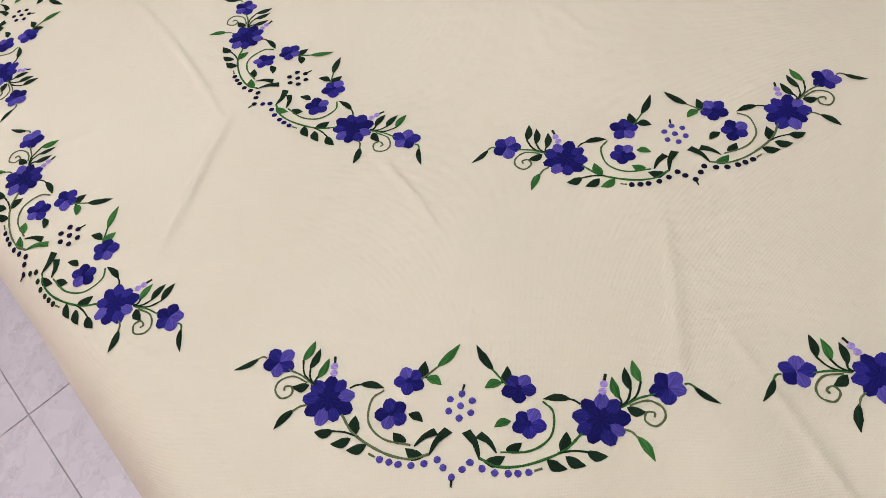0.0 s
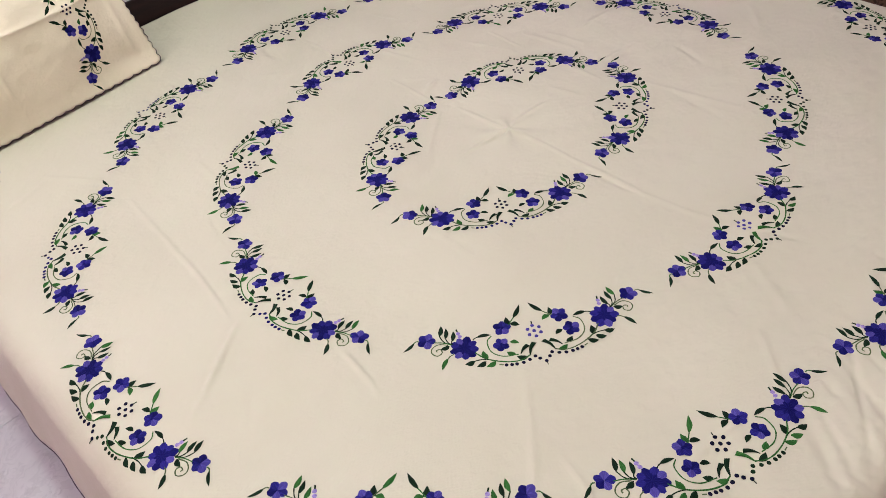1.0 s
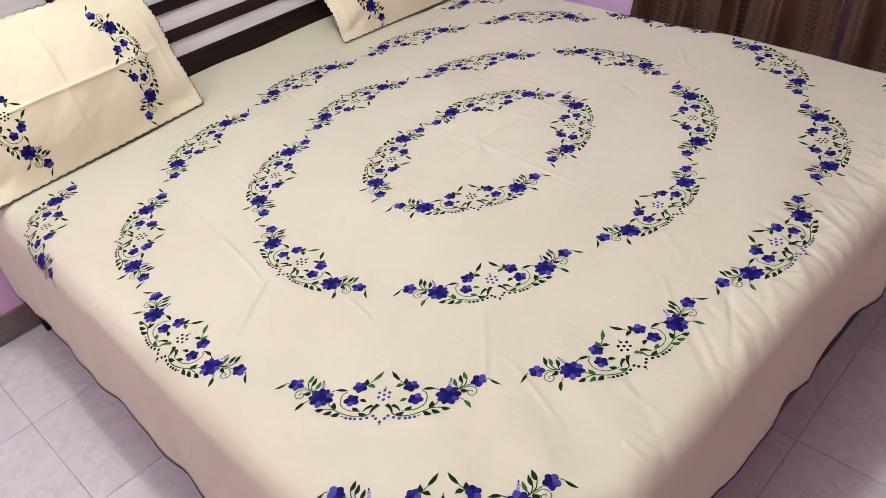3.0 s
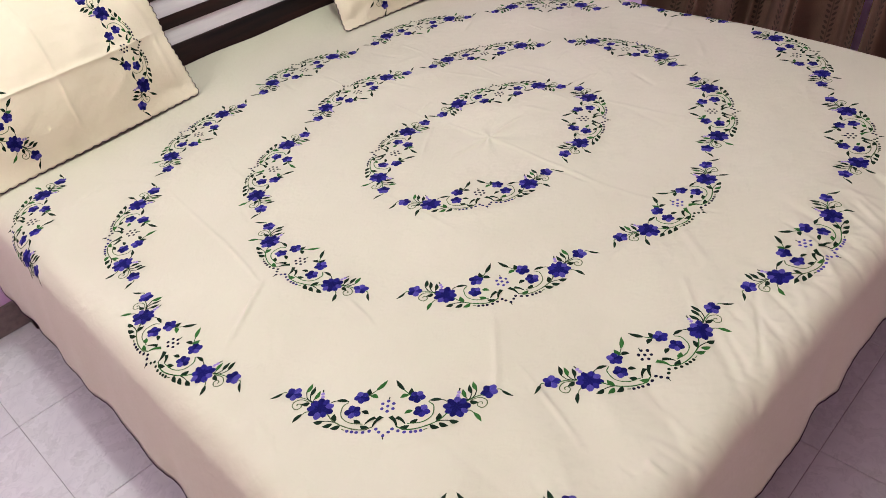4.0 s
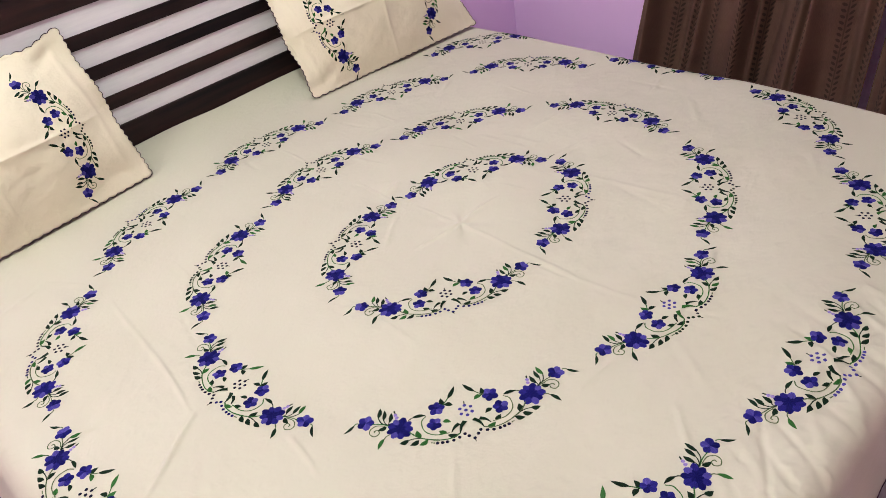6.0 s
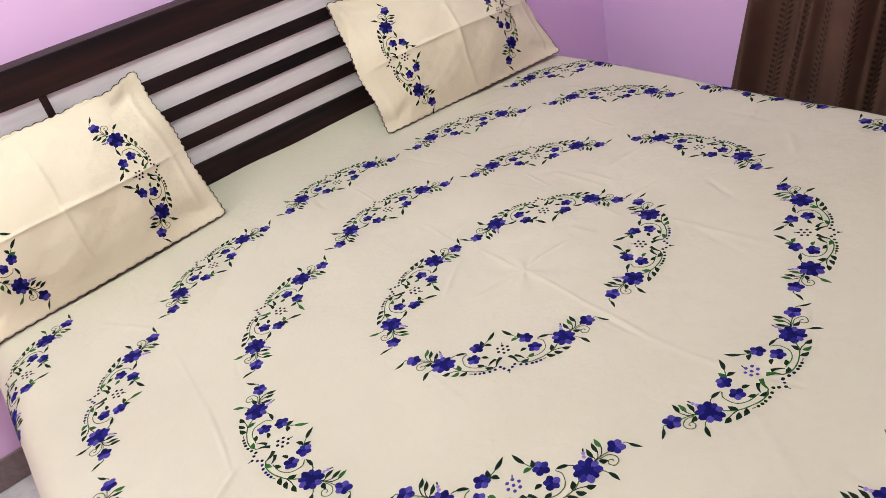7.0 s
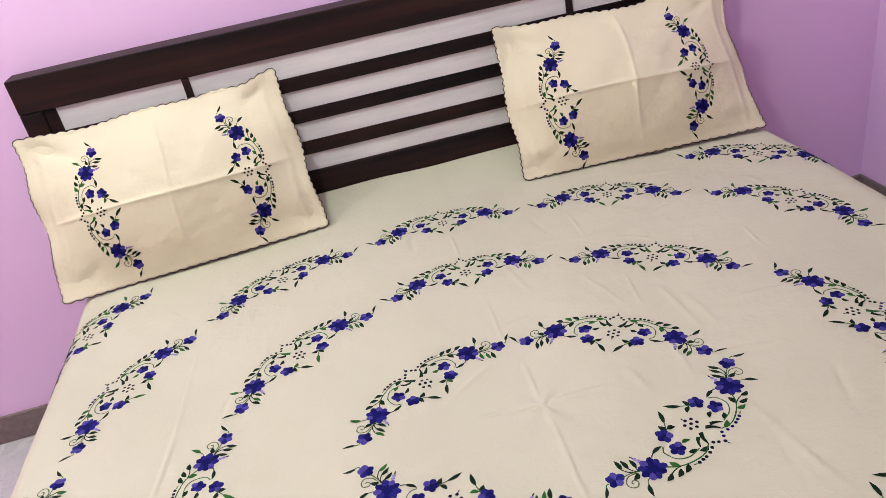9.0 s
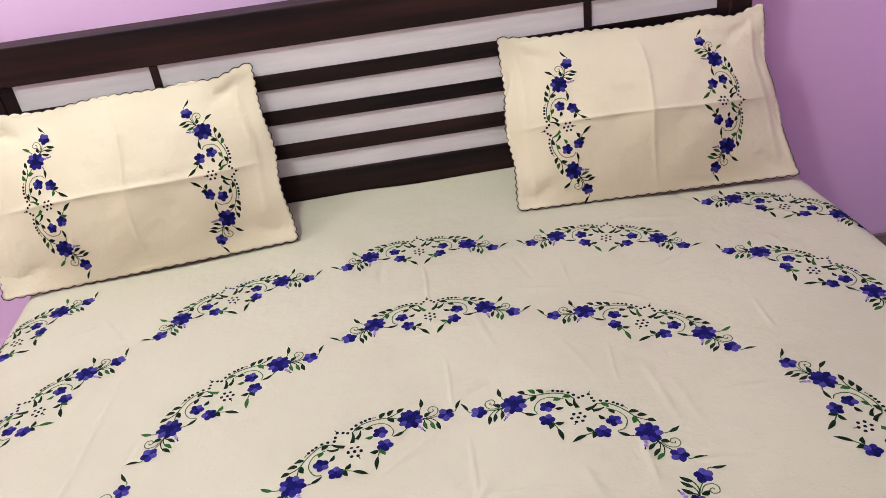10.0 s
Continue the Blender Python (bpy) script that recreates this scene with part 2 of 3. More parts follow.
FOLDS = (
    (0.010, 0.36, 0.006, 0.20, 0.0055, 0.0034), (0.008, 0.67, 0.004, 0.52, 0.006, 0.0028), (0.018, 0.15, 0.010, -0.02, 0.006, 0.0045),
    (0.012, 0.02, 0.003, -0.22, 0.007, 0.0030), (0.002, -0.16, 0.004, -0.34, 0.009, 0.0030), (-0.012, -0.21, -0.004, -0.31, 0.008, -0.003),
    (-0.11, 0.027, 0.010, 0.006, 0.007, 0.0036), (0.008, 0.008, 0.14, -0.004, 0.008, 0.0036),
    (0.608, 0.36, 0.602, 0.25, 0.006, 0.0030), (0.305, 0.31, 0.290, 0.19, 0.006, 0.0026), (0.30, 0.62, 0.30, 0.50, 0.007, 0.0016),
    (-0.603, 0.48, -0.66, 0.06, 0.010, 0.0024), (-0.63, 0.22, -0.68, -0.01, 0.008, 0.0030), (-0.655, 0.012, -0.83, -0.095, 0.010, 0.0055),
    (-0.592, -0.165, -0.617, -0.275, 0.008, 0.0040), (-0.31, 0.05, -0.32, -0.22, 0.012, 0.0016), (0.31, -0.10, 0.35, -0.36, 0.014, 0.0026),
    (0.22, 0.02, 0.46, -0.02, 0.010, 0.0022), (0.40, 0.13, 0.60, 0.12, 0.012, 0.0018), (-0.44, -0.40, -0.62, -0.56, 0.013, 0.0028),
    (-0.16, -0.62, -0.30, -0.74, 0.012, 0.0030), (-0.52, -0.52, -0.60, -0.72, 0.010, 0.0032), (-0.70, 0.70, -0.60, 0.52, 0.012, 0.0018),
)


RUMPLES = []
fold_rng = random.Random(11)
for _ in range(70):
    # small stray creases, mostly along the weave
    cx, cy = fold_rng.uniform(-0.9, 0.9), fold_rng.uniform(-0.8, 0.85)
    turn = fold_rng.choice((0.0, 1.57, 1.57, 0.7, 2.4)) + fold_rng.uniform(-0.35, 0.35)
    half = fold_rng.uniform(0.03, 0.10)
    RUMPLES.append((cx - half * math.cos(turn), cy - half * math.sin(turn), cx + half * math.cos(turn), cy + half * math.sin(turn),
                    fold_rng.uniform(0.005, 0.009), fold_rng.choice((-1, 1, 1)) * fold_rng.uniform(0.0010, 0.0030)))
for _ in range(46):
    # folds pulled over the foot edge, fanning out
    cx = fold_rng.uniform(-0.88, 0.86)
    lean = fold_rng.gauss(0.0, 0.045) - 0.03
    RUMPLES.append((cx - 1.6 * lean, -0.83 + fold_rng.uniform(0.05, 0.17), cx + lean, -0.93 - fold_rng.uniform(0.0, 0.06),
                    fold_rng.uniform(0.005, 0.011), fold_rng.choice((-1, 1)) * fold_rng.uniform(0.0012, 0.0044)))
for _ in range(150):
    # fine crinkles where the cloth turns over the foot edge
    cx, cy = fold_rng.uniform(-0.9, 0.9), -0.855 + fold_rng.gauss(0.0, 0.035)
    turn = 1.57 + fold_rng.gauss(0.25, 0.5)
    half = fold_rng.uniform(0.012, 0.045)
    RUMPLES.append((cx - half * math.cos(turn), cy - half * math.sin(turn), cx + half * math.cos(turn), cy + half * math.sin(turn),
                    fold_rng.uniform(0.0035, 0.006), fold_rng.choice((-1, 1)) * fold_rng.uniform(0.0008, 0.0026)))


def crease(x, y, x0, y0, x1, y1, width, height):
    """A soft ridge along a line, fading at its ends."""
    dx, dy = x1 - x0, y1 - y0
    length = math.hypot(dx, dy)
    t = ((x - x0) * dx + (y - y0) * dy) / length**2
    off = ((x - x0) * dy - (y - y0) * dx) / length
    off = off + 0.0016 * np.sin(5 * t + 3 * x0)
    return height * np.exp(-((off / width) ** 2)) * np.clip(1 - (2 * t - 1) ** 2, 0, 1) * ((t > 0) & (t < 1))


STEP, GX0, GY0 = 0.0025, -1.36, -1.30


def relief(x, y):
    z = np.zeros_like(x)
    for k, a, ph in WAVES:
        z += 0.011 / k * np.sin(k * (x * math.cos(a) + y * math.sin(a)) + ph + 0.8 * np.sin(3.1 * x - 2.3 * y + ph))
    z *= 0.9
    # ironed folds, a hand's width to a forearm long, along the lines by which the spread was folded
    k = radians(BED_TURN)
    fx, fy = x * math.cos(k) - y * math.sin(k), x * math.sin(k) + y * math.cos(k)
    for x0, y0, x1, y1, wide, high in FOLDS:
        z += crease(fx, fy, x0, y0, x1, y1, 0.52 * wide, 0.9 * high)
    for x0, y0, x1, y1, wide, high in RUMPLES:
        # only the small patch of the grid round each crease
        i0, i1 = (max(0, int((v - GX0) / STEP)) for v in (min(x0, x1) - 0.04, max(x0, x1) + 0.04))
        j0, j1 = (max(0, int((v - GY0) / STEP)) for v in (min(y0, y1) - 0.04, max(y0, y1) + 0.04))
        at = (slice(i0, i1), slice(j0, j1))
        z[at] += crease(x[at], y[at], x0, y0, x1, y1, wide, high)
    # the puckered star in the middle
    far = np.hypot(fx - 0.012, fy)
    z += 0.004 * np.exp(-((far / 0.03) ** 2)) + 0.0022 * np.exp(-((far / 0.11) ** 2)) * np.cos(5 * np.arctan2(fy, fx - 0.012) + 0.7)
    # pulled folds towards the foot and its corner
    corner = np.exp(-(((x + 0.62) / 0.28) ** 2 + ((y + 0.72) / 0.16) ** 2))
    z += corner * 0.004 * np.sin(38 * (x - 0.5 * y))
    # the mattress sinks a little to its edges and rises to the headboard
    z += 0.030 * np.clip((y - 0.85) / 0.17, 0, 1) ** 2
    return z


RELIEF = relief(*np.meshgrid(GX0 + STEP * np.arange(1092), GY0 + STEP * np.arange(966), indexing="ij"))


def wrinkle(x, y):
    """The relief, read from a fine grid."""
    u, v = np.clip((x - GX0) / STEP, 0, 1089.99), np.clip((y - GY0) / STEP, 0, 963.99)
    i, j = u.astype(int), v.astype(int)
    a, b = u - i, v - j
    return (1 - a) * ((1 - b) * RELIEF[i, j] + b * RELIEF[i, j + 1]) + a * ((1 - b) * RELIEF[i + 1, j] + b * RELIEF[i + 1, j + 1])


def folds(bx, by, d):
    """How far the hanging cloth swings outward, by its place along the edge and its depth."""
    depth = np.clip((d - 0.05) / 0.25, 0, 1)
    s = np.where(by > YF + 1e-6, by, bx)
    swing = np.where(by > YF + 1e-6, 0.5, 0.6) * (0.007 * np.sin(17 * s + 1.5 * np.sin(5 * s)) + 0.004 * np.sin(41 * s + 1.0))
    for at, wide, far in ((-0.85, 0.03, 0.034), (-0.76, 0.02, 0.014), (-0.02, 0.035, 0.022), (0.36, 0.05, 0.014), (-0.55, 0.05, 0.018), (0.50, 0.03, 0.016), (0.66, 0.035, 0.022), (0.80, 0.03, 0.022)):
        swing = swing + np.where(by > YF + 1e-6, 0.1, 0.6) * far * np.exp(-(((s - at) / wide) ** 2))
    return depth * (swing + np.where(by > YF + 1e-6, 0.036, 0.014))


def cloth(x, y):
    """The place on the draped cloth of a point of the spread laid flat."""
    x, y = np.asarray(x, float), np.asarray(y, float)
    bx, by = np.clip(x, XL, XR), np.maximum(y, YF)
    dx, dy = x - bx, y - by
    d = np.hypot(dx, dy)
    safe = np.where(d > 1e-9, d, 1.0)
    nx, ny = dx / safe, dy / safe
    bend = np.minimum(d / ROUND, math.pi / 2)
    out = ROUND * np.sin(bend) + folds(bx, by, d)
    down = ROUND * (1 - np.cos(bend)) + np.maximum(d - ROUND * math.pi / 2, 0)
    z = TOP - down + wrinkle(x, y) * np.clip(1.3 - d / 0.12, 0, 1)
    return np.stack([bx + nx * out, by + ny * out, z], -1)


def on_cloth(x, y, lift):
    p = cloth(x, y)
    e = 1e-3
    n = np.cross(cloth(x + e, y) - p, cloth(x, y + e) - p)
    n /= np.linalg.norm(n, axis=-1, keepdims=True) + 1e-12
    return p + n * np.asarray(lift)[..., None]


def hem_drop(s):
    """The cloth's hanging length, with small scallops, by the way along the edge."""
    level = 0.332 + 0.022 * np.clip(1 - s / 0.55, 0, 1) - 0.032 * np.clip((s - 0.5) / 0.6, 0, 1) - 0.035 * np.exp(-(((s - 3.38) / 0.20) ** 2))
    return level + 0.004 * np.sin(5.3 * s + 0.6) + 0.004 * np.sin(13.0 * s) - 0.0035 * np.abs(np.sin(math.pi * s / 0.034))


def edge_way():
    """Base points and outward directions along the three hanging sides, with the distance along them."""
    xs, ys = np.linspace(XL, XR, 620), np.linspace(YF, YB, 620)
    rows = [(XL, y, -1.0, 0.0) for y in ys[::-1]]
    rows += [(XL, YF, -math.cos(a), -math.sin(a)) for a in np.linspace(0, math.pi / 2, 34)[1:-1]]
    rows += [(x, YF, 0.0, -1.0) for x in xs]
    rows += [(XR, YF, math.sin(a), -math.cos(a)) for a in np.linspace(0, math.pi / 2, 34)[1:-1]]
    rows += [(XR, y, 1.0, 0.0) for y in ys]
    rows = np.array(rows)
    step = np.hypot(np.diff(rows[:, 0] + 0.33 * rows[:, 2]), np.diff(rows[:, 1] + 0.33 * rows[:, 3]))
    return xs, ys, rows, np.r_[0, np.cumsum(step)]


spread = thing("bedspread", "cream cotton bedspread embroidered with blue flower rings, draped over the bed", "bedspread")
spread.rotation_euler.z = radians(BED_TURN)


def build_spread():
    xs, ys, rows, way = edge_way()
    gx, gy = np.meshgrid(xs, ys)
    verts = list(cloth(gx.ravel(), gy.ravel()))
    n = len(xs)
    faces = [(j * n + i, j * n + i + 1, (j + 1) * n + i + 1, (j + 1) * n + i) for j in range(len(ys) - 1) for i in range(n - 1)]
    first = []
    for x, y, *_ in rows:
        first.append(int(round((y - YF) / (YB - YF) * (len(ys) - 1))) * n + int(round((x - XL) / (XR - XL) * (n - 1))))
    steps = np.r_[np.linspace(0, 0.08, 9)[1:], np.linspace(0.08, 1, 17)[1:]]
    drop = hem_drop(way)
    above = first
    for k in steps:
        d = drop * k if k > 0.08 else np.full_like(drop, k)
        d = np.maximum(d, k if k <= 0.08 else 0.08 + (drop - 0.08) * (k - 0.08) / 0.92)
        here = len(verts)
        verts += list(cloth(rows[:, 0] + rows[:, 2] * d, rows[:, 1] + rows[:, 3] * d))
        row = list(range(here, here + len(rows)))
        for i in range(len(rows) - 1):
            f = [above[i + 1], above[i], row[i], row[i + 1]]
            faces.append(tuple(f) if f[0] != f[1] else (f[1], f[2], f[3]))
        above = row
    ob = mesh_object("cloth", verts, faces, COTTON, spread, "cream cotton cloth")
    thick = ob.modifiers.new("thickness", "SOLIDIFY")
    thick.thickness, thick.offset = 0.0016, -1.0
    # dark overstitched hem
    uvs, faces, lines = [], [], []
    for k, (low, lift) in enumerate(((-0.0042, 0.0008), (-0.002, 0.0022), (0.0015, 0.001))):
        d = drop + low
        lines += list(on_cloth(rows[:, 0] + rows[:, 2] * d, rows[:, 1] + rows[:, 3] * d, np.full(len(d), lift)))
        uvs += [(w, k * 0.003) for w in way]
    m = len(rows)
    for k in range(2):
        faces += [(k * m + i - 1, (k + 1) * m + i - 1, (k + 1) * m + i, k * m + i) for i in range(1, m)]
    verts = lines
    mesh_object("hem_stitching", verts, faces, HEM, spread, "dark scalloped hem stitching", uvs=uvs)


build_spread()


# ---- embroidery ----
class Stitch:
    """Stitched shapes in a motif's own flat metres; made() lays each on the cloth as one mesh."""

    def __init__(self, lay, parent, seed):
        self.lay, self.parent, self.rng = lay, parent, random.Random(seed)

    def made(self, name, flat, lifts, faces, uvs, materials, indices=None):
        flat = np.array(flat)
        return mesh_object(name, self.lay(flat[:, 0], flat[:, 1], np.array(lifts)), faces, materials, self.parent, uvs=uvs, indices=indices)

    def blob(self, store, cx, cy, ax, ay, outline, high, slot):
        """A domed patch: outline in (along, across) of the direction (ax, ay) from (cx, cy)."""
        flat, lifts, faces, uvs, idx = store
        a = len(flat)
        along = sum(p[0] for p in outline) / len(outline)
        flat.append((cx + ax * along, cy + ay * along))
        lifts.append(high)
        uvs.append((0.0, along))
        for p, q in outline:
            flat.append((cx + ax * p - ay * q, cy + ay * p + ax * q))
            lifts.append(0.0005 if high < 0.0018 else 0.0016)
            uvs.append((q, p))
        m = len(outline)
        for i in range(m):
            f = (a, a + 1 + i, a + 1 + (i + 1) % m)
            faces.append(f)
            idx.append(slot)

    def petal(self, store, cx, cy, angle, length, half, slot, inner=0.0, high=0.0016):
        r = self.rng
        side = []
        for k in range(7):
            t = k / 6
            w = half * math.sin(math.pi * min(1.0, 0.06 + 0.94 * t) ** 1.5) ** 0.75 if k < 6 else half * 0.28
            side.append((inner + (length - inner) * (t + r.uniform(-0.02, 0.02)), w * r.uniform(0.93, 1.07) + 0.0004))
        outline = [(p, -q) for p, q in side] + [(p, q) for p, q in side[::-1]]
        self.blob(store, cx, cy, math.cos(angle), math.sin(angle), outline, high, slot)

    def flower(self, cx, cy, size, petals, slots, turn=0.0, open_angle=2 * math.pi, heart=True):
        store = ([], [], [], [], [])
        for k in range(petals):
            angle = turn + open_angle * k / petals + self.rng.uniform(-0.08, 0.08)
            long = size * self.rng.uniform(0.92, 1.06)
            self.petal(store, cx, cy, angle, long, long * (0.30 if petals > 6 else 0.41), slots[k % len(slots)])
        if heart and petals > 6:
            for k in range(petals):
                self.petal(store, cx, cy, turn + open_angle * (k + 0.5) / petals, 0.48 * size, 0.0022, 1, 0.0, 0.0021)
        if heart:
            ring = [(0.0026 * math.cos(a), 0.0026 * math.sin(a)) for a in np.linspace(0, 6.28, 9)[:-1]]
            self.blob(store, cx, cy, 1, 0, ring, 0.0024, 1)
        self.made("flower", store[0], store[1], store[2], store[3], [BLUE, NAVY, LILAC], store[4])

    def leaf(self, x0, y0, x1, y1, width, material, bend=0.12, blunt=False):
        store = ([], [], [], [], [])
        length = math.hypot(x1 - x0, y1 - y0)
        ax, ay = (x1 - x0) / length, (y1 - y0) / length
        outline, back = [], []
        for k in range(8):
            t = k / 7
            w = width * (math.sin(math.pi * t ** 0.85) if not blunt else min(1.0, 0.12 + 0.9 * t ** 0.9)) * self.rng.uniform(0.92, 1.08)
            mid = bend * length * math.sin(math.pi * t)
            outline.append((t * length, mid - w - 0.0002))
            back.append((t * length, mid + w + 0.0002))
        self.blob(store, x0, y0, ax, ay, outline + back[::-1], 0.0014, 0)
        self.made("leaf", store[0], store[1], store[2], store[3], material)

    def stem(self, points, material, width=0.0009):
        """A stitched line that glides through a few points."""
        pts = [Vector(p) for p in points]
        pts = [2 * pts[0] - pts[1]] + pts + [2 * pts[-1] - pts[-2]]
        line = []
        for a, b, c, d in zip(pts, pts[1:], pts[2:], pts[3:]):
            for k in range(5):
                t = k / 5
                line.append(0.5 * (2 * b + (c - a) * t + (2 * a - 5 * b + 4 * c - d) * t * t + (3 * b - a - 3 * c + d) * t**3))
        line.append(pts[-2])
        flat, lifts, faces, uvs = [], [], [], []
        run = 0.0
        for k, p in enumerate(line):
            way = (line[min(k + 1, len(line) - 1)] - line[max(k - 1, 0)]).normalized()
            w = width * self.rng.uniform(0.8, 1.2)
            for side, high in ((-1, 0.0004), (0, 0.0013), (1, 0.0004)):
                flat.append((p.x - way.y * w * side, p.y + way.x * w * side))
                lifts.append(high)
                uvs.append((run, side * w))
            if k:
                a = 3 * k
                faces += [(a - 3, a, a + 1, a - 2), (a - 2, a + 1, a + 2, a - 1)]
            run += 0.004
        self.made("stem", flat, lifts, faces, uvs, material)

    def dot(self, x, y, material, size=0.0031):
        store = ([], [], [], [], [])
        ring = [(size * self.rng.uniform(0.9, 1.1) * math.cos(a), size * self.rng.uniform(0.9, 1.1) * math.sin(a)) for a in np.linspace(0, 6.28, 9)[:-1]]
        self.blob(store, x, y, 1, 0, ring, 0.0015, 0)
        self.made("dot", store[0], store[1], store[2], store[3], material)


def motif(lay, parent, seed):
    """One crescent spray: seven dots in the middle, two mirrored branches with flowers and leaves. y points into the ring."""
    holder = new("embroidered_motif")
    holder.parent = parent
    tagged(holder, "crescent spray of blue flowers and green leaves")
    for side in (-1, 1):
        s = Stitch(lambda x, y, lift, k=side: lay(-k * x, y, lift), holder, seed * 10 + side)
        if side == 1:
            # keep the faces' outer side up on the mirrored branch
            s.made = flipped(s)
        r = s.rng
        green = lambda: r.choice((FOREST, FOREST, FOREST, GREEN))
        dots = r.choice((INK, INK, FOREST, NAVY, FOREST)) if seed not in (13, 23) else LILAC
        vine = r.choice((GREEN, GREEN, SAGE))
        m = 0.001
        s.flower(-112 * m, -3 * m, 22.5 * m, 9, [0, 1, 2, 0, 1, 0, 0, 1, 2], r.uniform(0, 6))
        s.flower(-46 * m, 19 * m, 14 * m, 5, r.choice(([0, 1, 0, 2, 0], [1, 0, 2, 0, 1])), r.uniform(0, 6))
        s.flower(-56 * m, -11 * m, 13.5 * m, 5, r.choice(([1, 2, 0, 1, 0], [0, 1, 1, 2, 0])), r.uniform(0, 6))
        s.flower(-164 * m, 28 * m, 15 * m, 5, [2, 2, 0, 1, 1] if r.random() < 0.5 else [0, 1, 2, 0, 2], 2.2, heart=False)
        s.leaf(-183 * m, 30 * m, -203 * m, 17 * m, 2.6 * m, FOREST, 0.06)
        s.stem([(-176 * m, 31 * m), (-180 * m, 32 * m), (-185 * m, 29 * m)], vine)
        s.leaf(-143 * m, 31 * m, -136 * m, 51 * m, 3.6 * m, green(), -0.05)
        s.leaf(-135 * m, 24 * m, -130 * m, 44 * m, 3.4 * m, green(), -0.05)
        s.leaf(-126 * m, 16 * m, -120 * m, 35 * m, 3.4 * m, green(), -0.05)
        s.stem([(-128 * m, 9 * m), (-139 * m, 19 * m), (-143 * m, 32 * m)], FOREST)
        s.stem([(-127 * m, 9 * m), (-133 * m, 16 * m), (-135 * m, 26 * m)], FOREST)
        s.stem([(-126 * m, 9 * m), (-128 * m, 13 * m), (-126 * m, 18 * m)], FOREST)
        s.stem([(-128 * m, 9 * m), (-140 * m, 17 * m), (-154 * m, 22 * m)], vine)
        s.stem([(-134 * m, 11 * m), (-148 * m, 16 * m), (-159 * m, 11 * m), (-161 * m, 2 * m), (-154 * m, -5 * m), (-146 * m, -1 * m), (-147 * m, 6 * m), (-153 * m, 6 * m), (-153 * m, 2 * m)], SAGE)
        s.leaf(-132 * m, 9 * m, -147 * m, 6 * m, 4.0 * m, FOREST)
        s.dot(-114 * m, 28 * m, PALE, 3.4 * m)
        s.dot(-113 * m, 21.5 * m, PALE, 3.4 * m)
        s.stem([(-114 * m, 31 * m), (-115 * m, 37 * m)], FOREST, 1.2 * m)
        s.leaf(-88 * m, 13 * m, -66 * m, 11 * m, 3.2 * m, FOREST, 0.06)
        s.stem([(-96 * m, 9 * m), (-91 * m, 12 * m), (-86 * m, 13 * m)], FOREST)
        s.leaf(-140 * m, -14 * m, -153 * m, -33 * m, 3.4 * m, green(), -0.05)
        s.stem([(-130 * m, -9 * m), (-136 * m, -11 * m), (-141 * m, -16 * m)], SAGE)
        s.stem([(-98 * m, -15 * m), (-84 * m, -31 * m), (-58 * m, -44 * m), (-36 * m, -47.5 * m), (-20 * m, -42 * m)], vine, 1.1 * m)
        s.leaf(-82 * m, -31 * m, -86 * m, -15 * m, 4.6 * m, green())
        s.leaf(-102 * m, -30 * m, -118 * m, -32 * m, 4.2 * m, FOREST)
        s.stem([(-80 * m, -33 * m), (-92 * m, -30 * m), (-104 * m, -30 * m)], FOREST)
        s.leaf(-86 * m, -35 * m, -102 * m, -41 * m, 4.2 * m, green())
        s.leaf(-72 * m, -39 * m, -88 * m, -45 * m, 4.2 * m, green())
        s.stem([(-64 * m, -10 * m), (-66 * m, 9 * m), (-75 * m, 0 * m), (-74 * m, -20 * m), (-59 * m, -33 * m), (-36 * m, -36 * m)][1:], vine)
        s.leaf(-42 * m, -10 * m, -29 * m, -16 * m, 3.6 * m, green())
        s.leaf(-32 * m, 22 * m, -35 * m, 38 * m, 4.2 * m, green())
        s.leaf(-32 * m, 23 * m, -18 * m, 17 * m, 4.0 * m, green())
        s.leaf(-24 * m, 33 * m, -7 * m, 56 * m, 3.6 * m, green(), -0.04)
        s.stem([(-36 * m, 21 * m), (-30 * m, 27 * m), (-23 * m, 34 * m)], vine)
        s.leaf(-40 * m, -34 * m, -52 * m, -27 * m, 4.2 * m, green())
        s.leaf(-24 * m, -45 * m, -40 * m, -39 * m, 4.4 * m, green())
        s.leaf(-33 * m, -37 * m, -17 * m, -23 * m, 3.4 * m, FOREST, 0.1, blunt=True)
        s.leaf(-20 * m, -43 * m, -7 * m, -21 * m, 3.6 * m, green(), 0.1, blunt=True)
        for x, y in ((-59, -50), (-51, -51.5), (-43.5, -52.5), (-33, -52.5), (-23, -50), (-13, -46), (-7.5, -52)):
            s.dot(x * m, y * m, dots)
        s.stem([(-63 * m, -48.5 * m), (-69 * m, -46 * m)], SAGE)
        if side == 1:
            continue
        s.dot(0, -59 * m, dots)
        s.stem([(0, -61 * m), (0.5 * m, -67 * m)], FOREST, 0.8 * m)
        middle = INK if seed not in (5, 12, 13, 23) else LILAC
        s.dot(0, 0, middle)
        for a in range(6):
            s.dot(10.5 * m * math.cos(math.pi / 6 + a * math.pi / 3), 10.5 * m * math.sin(math.pi / 6 + a * math.pi / 3), middle)
        s.stem([(0, 13 * m), (1 * m, 19 * m)], FOREST)
    return holder


def flipped(s):
    plain = s.made

    def made(name, flat, lifts, faces, uvs, materials, indices=None):
        return plain(name, flat, lifts, [tuple(reversed(f)) for f in faces], uvs, materials, indices)

    return made


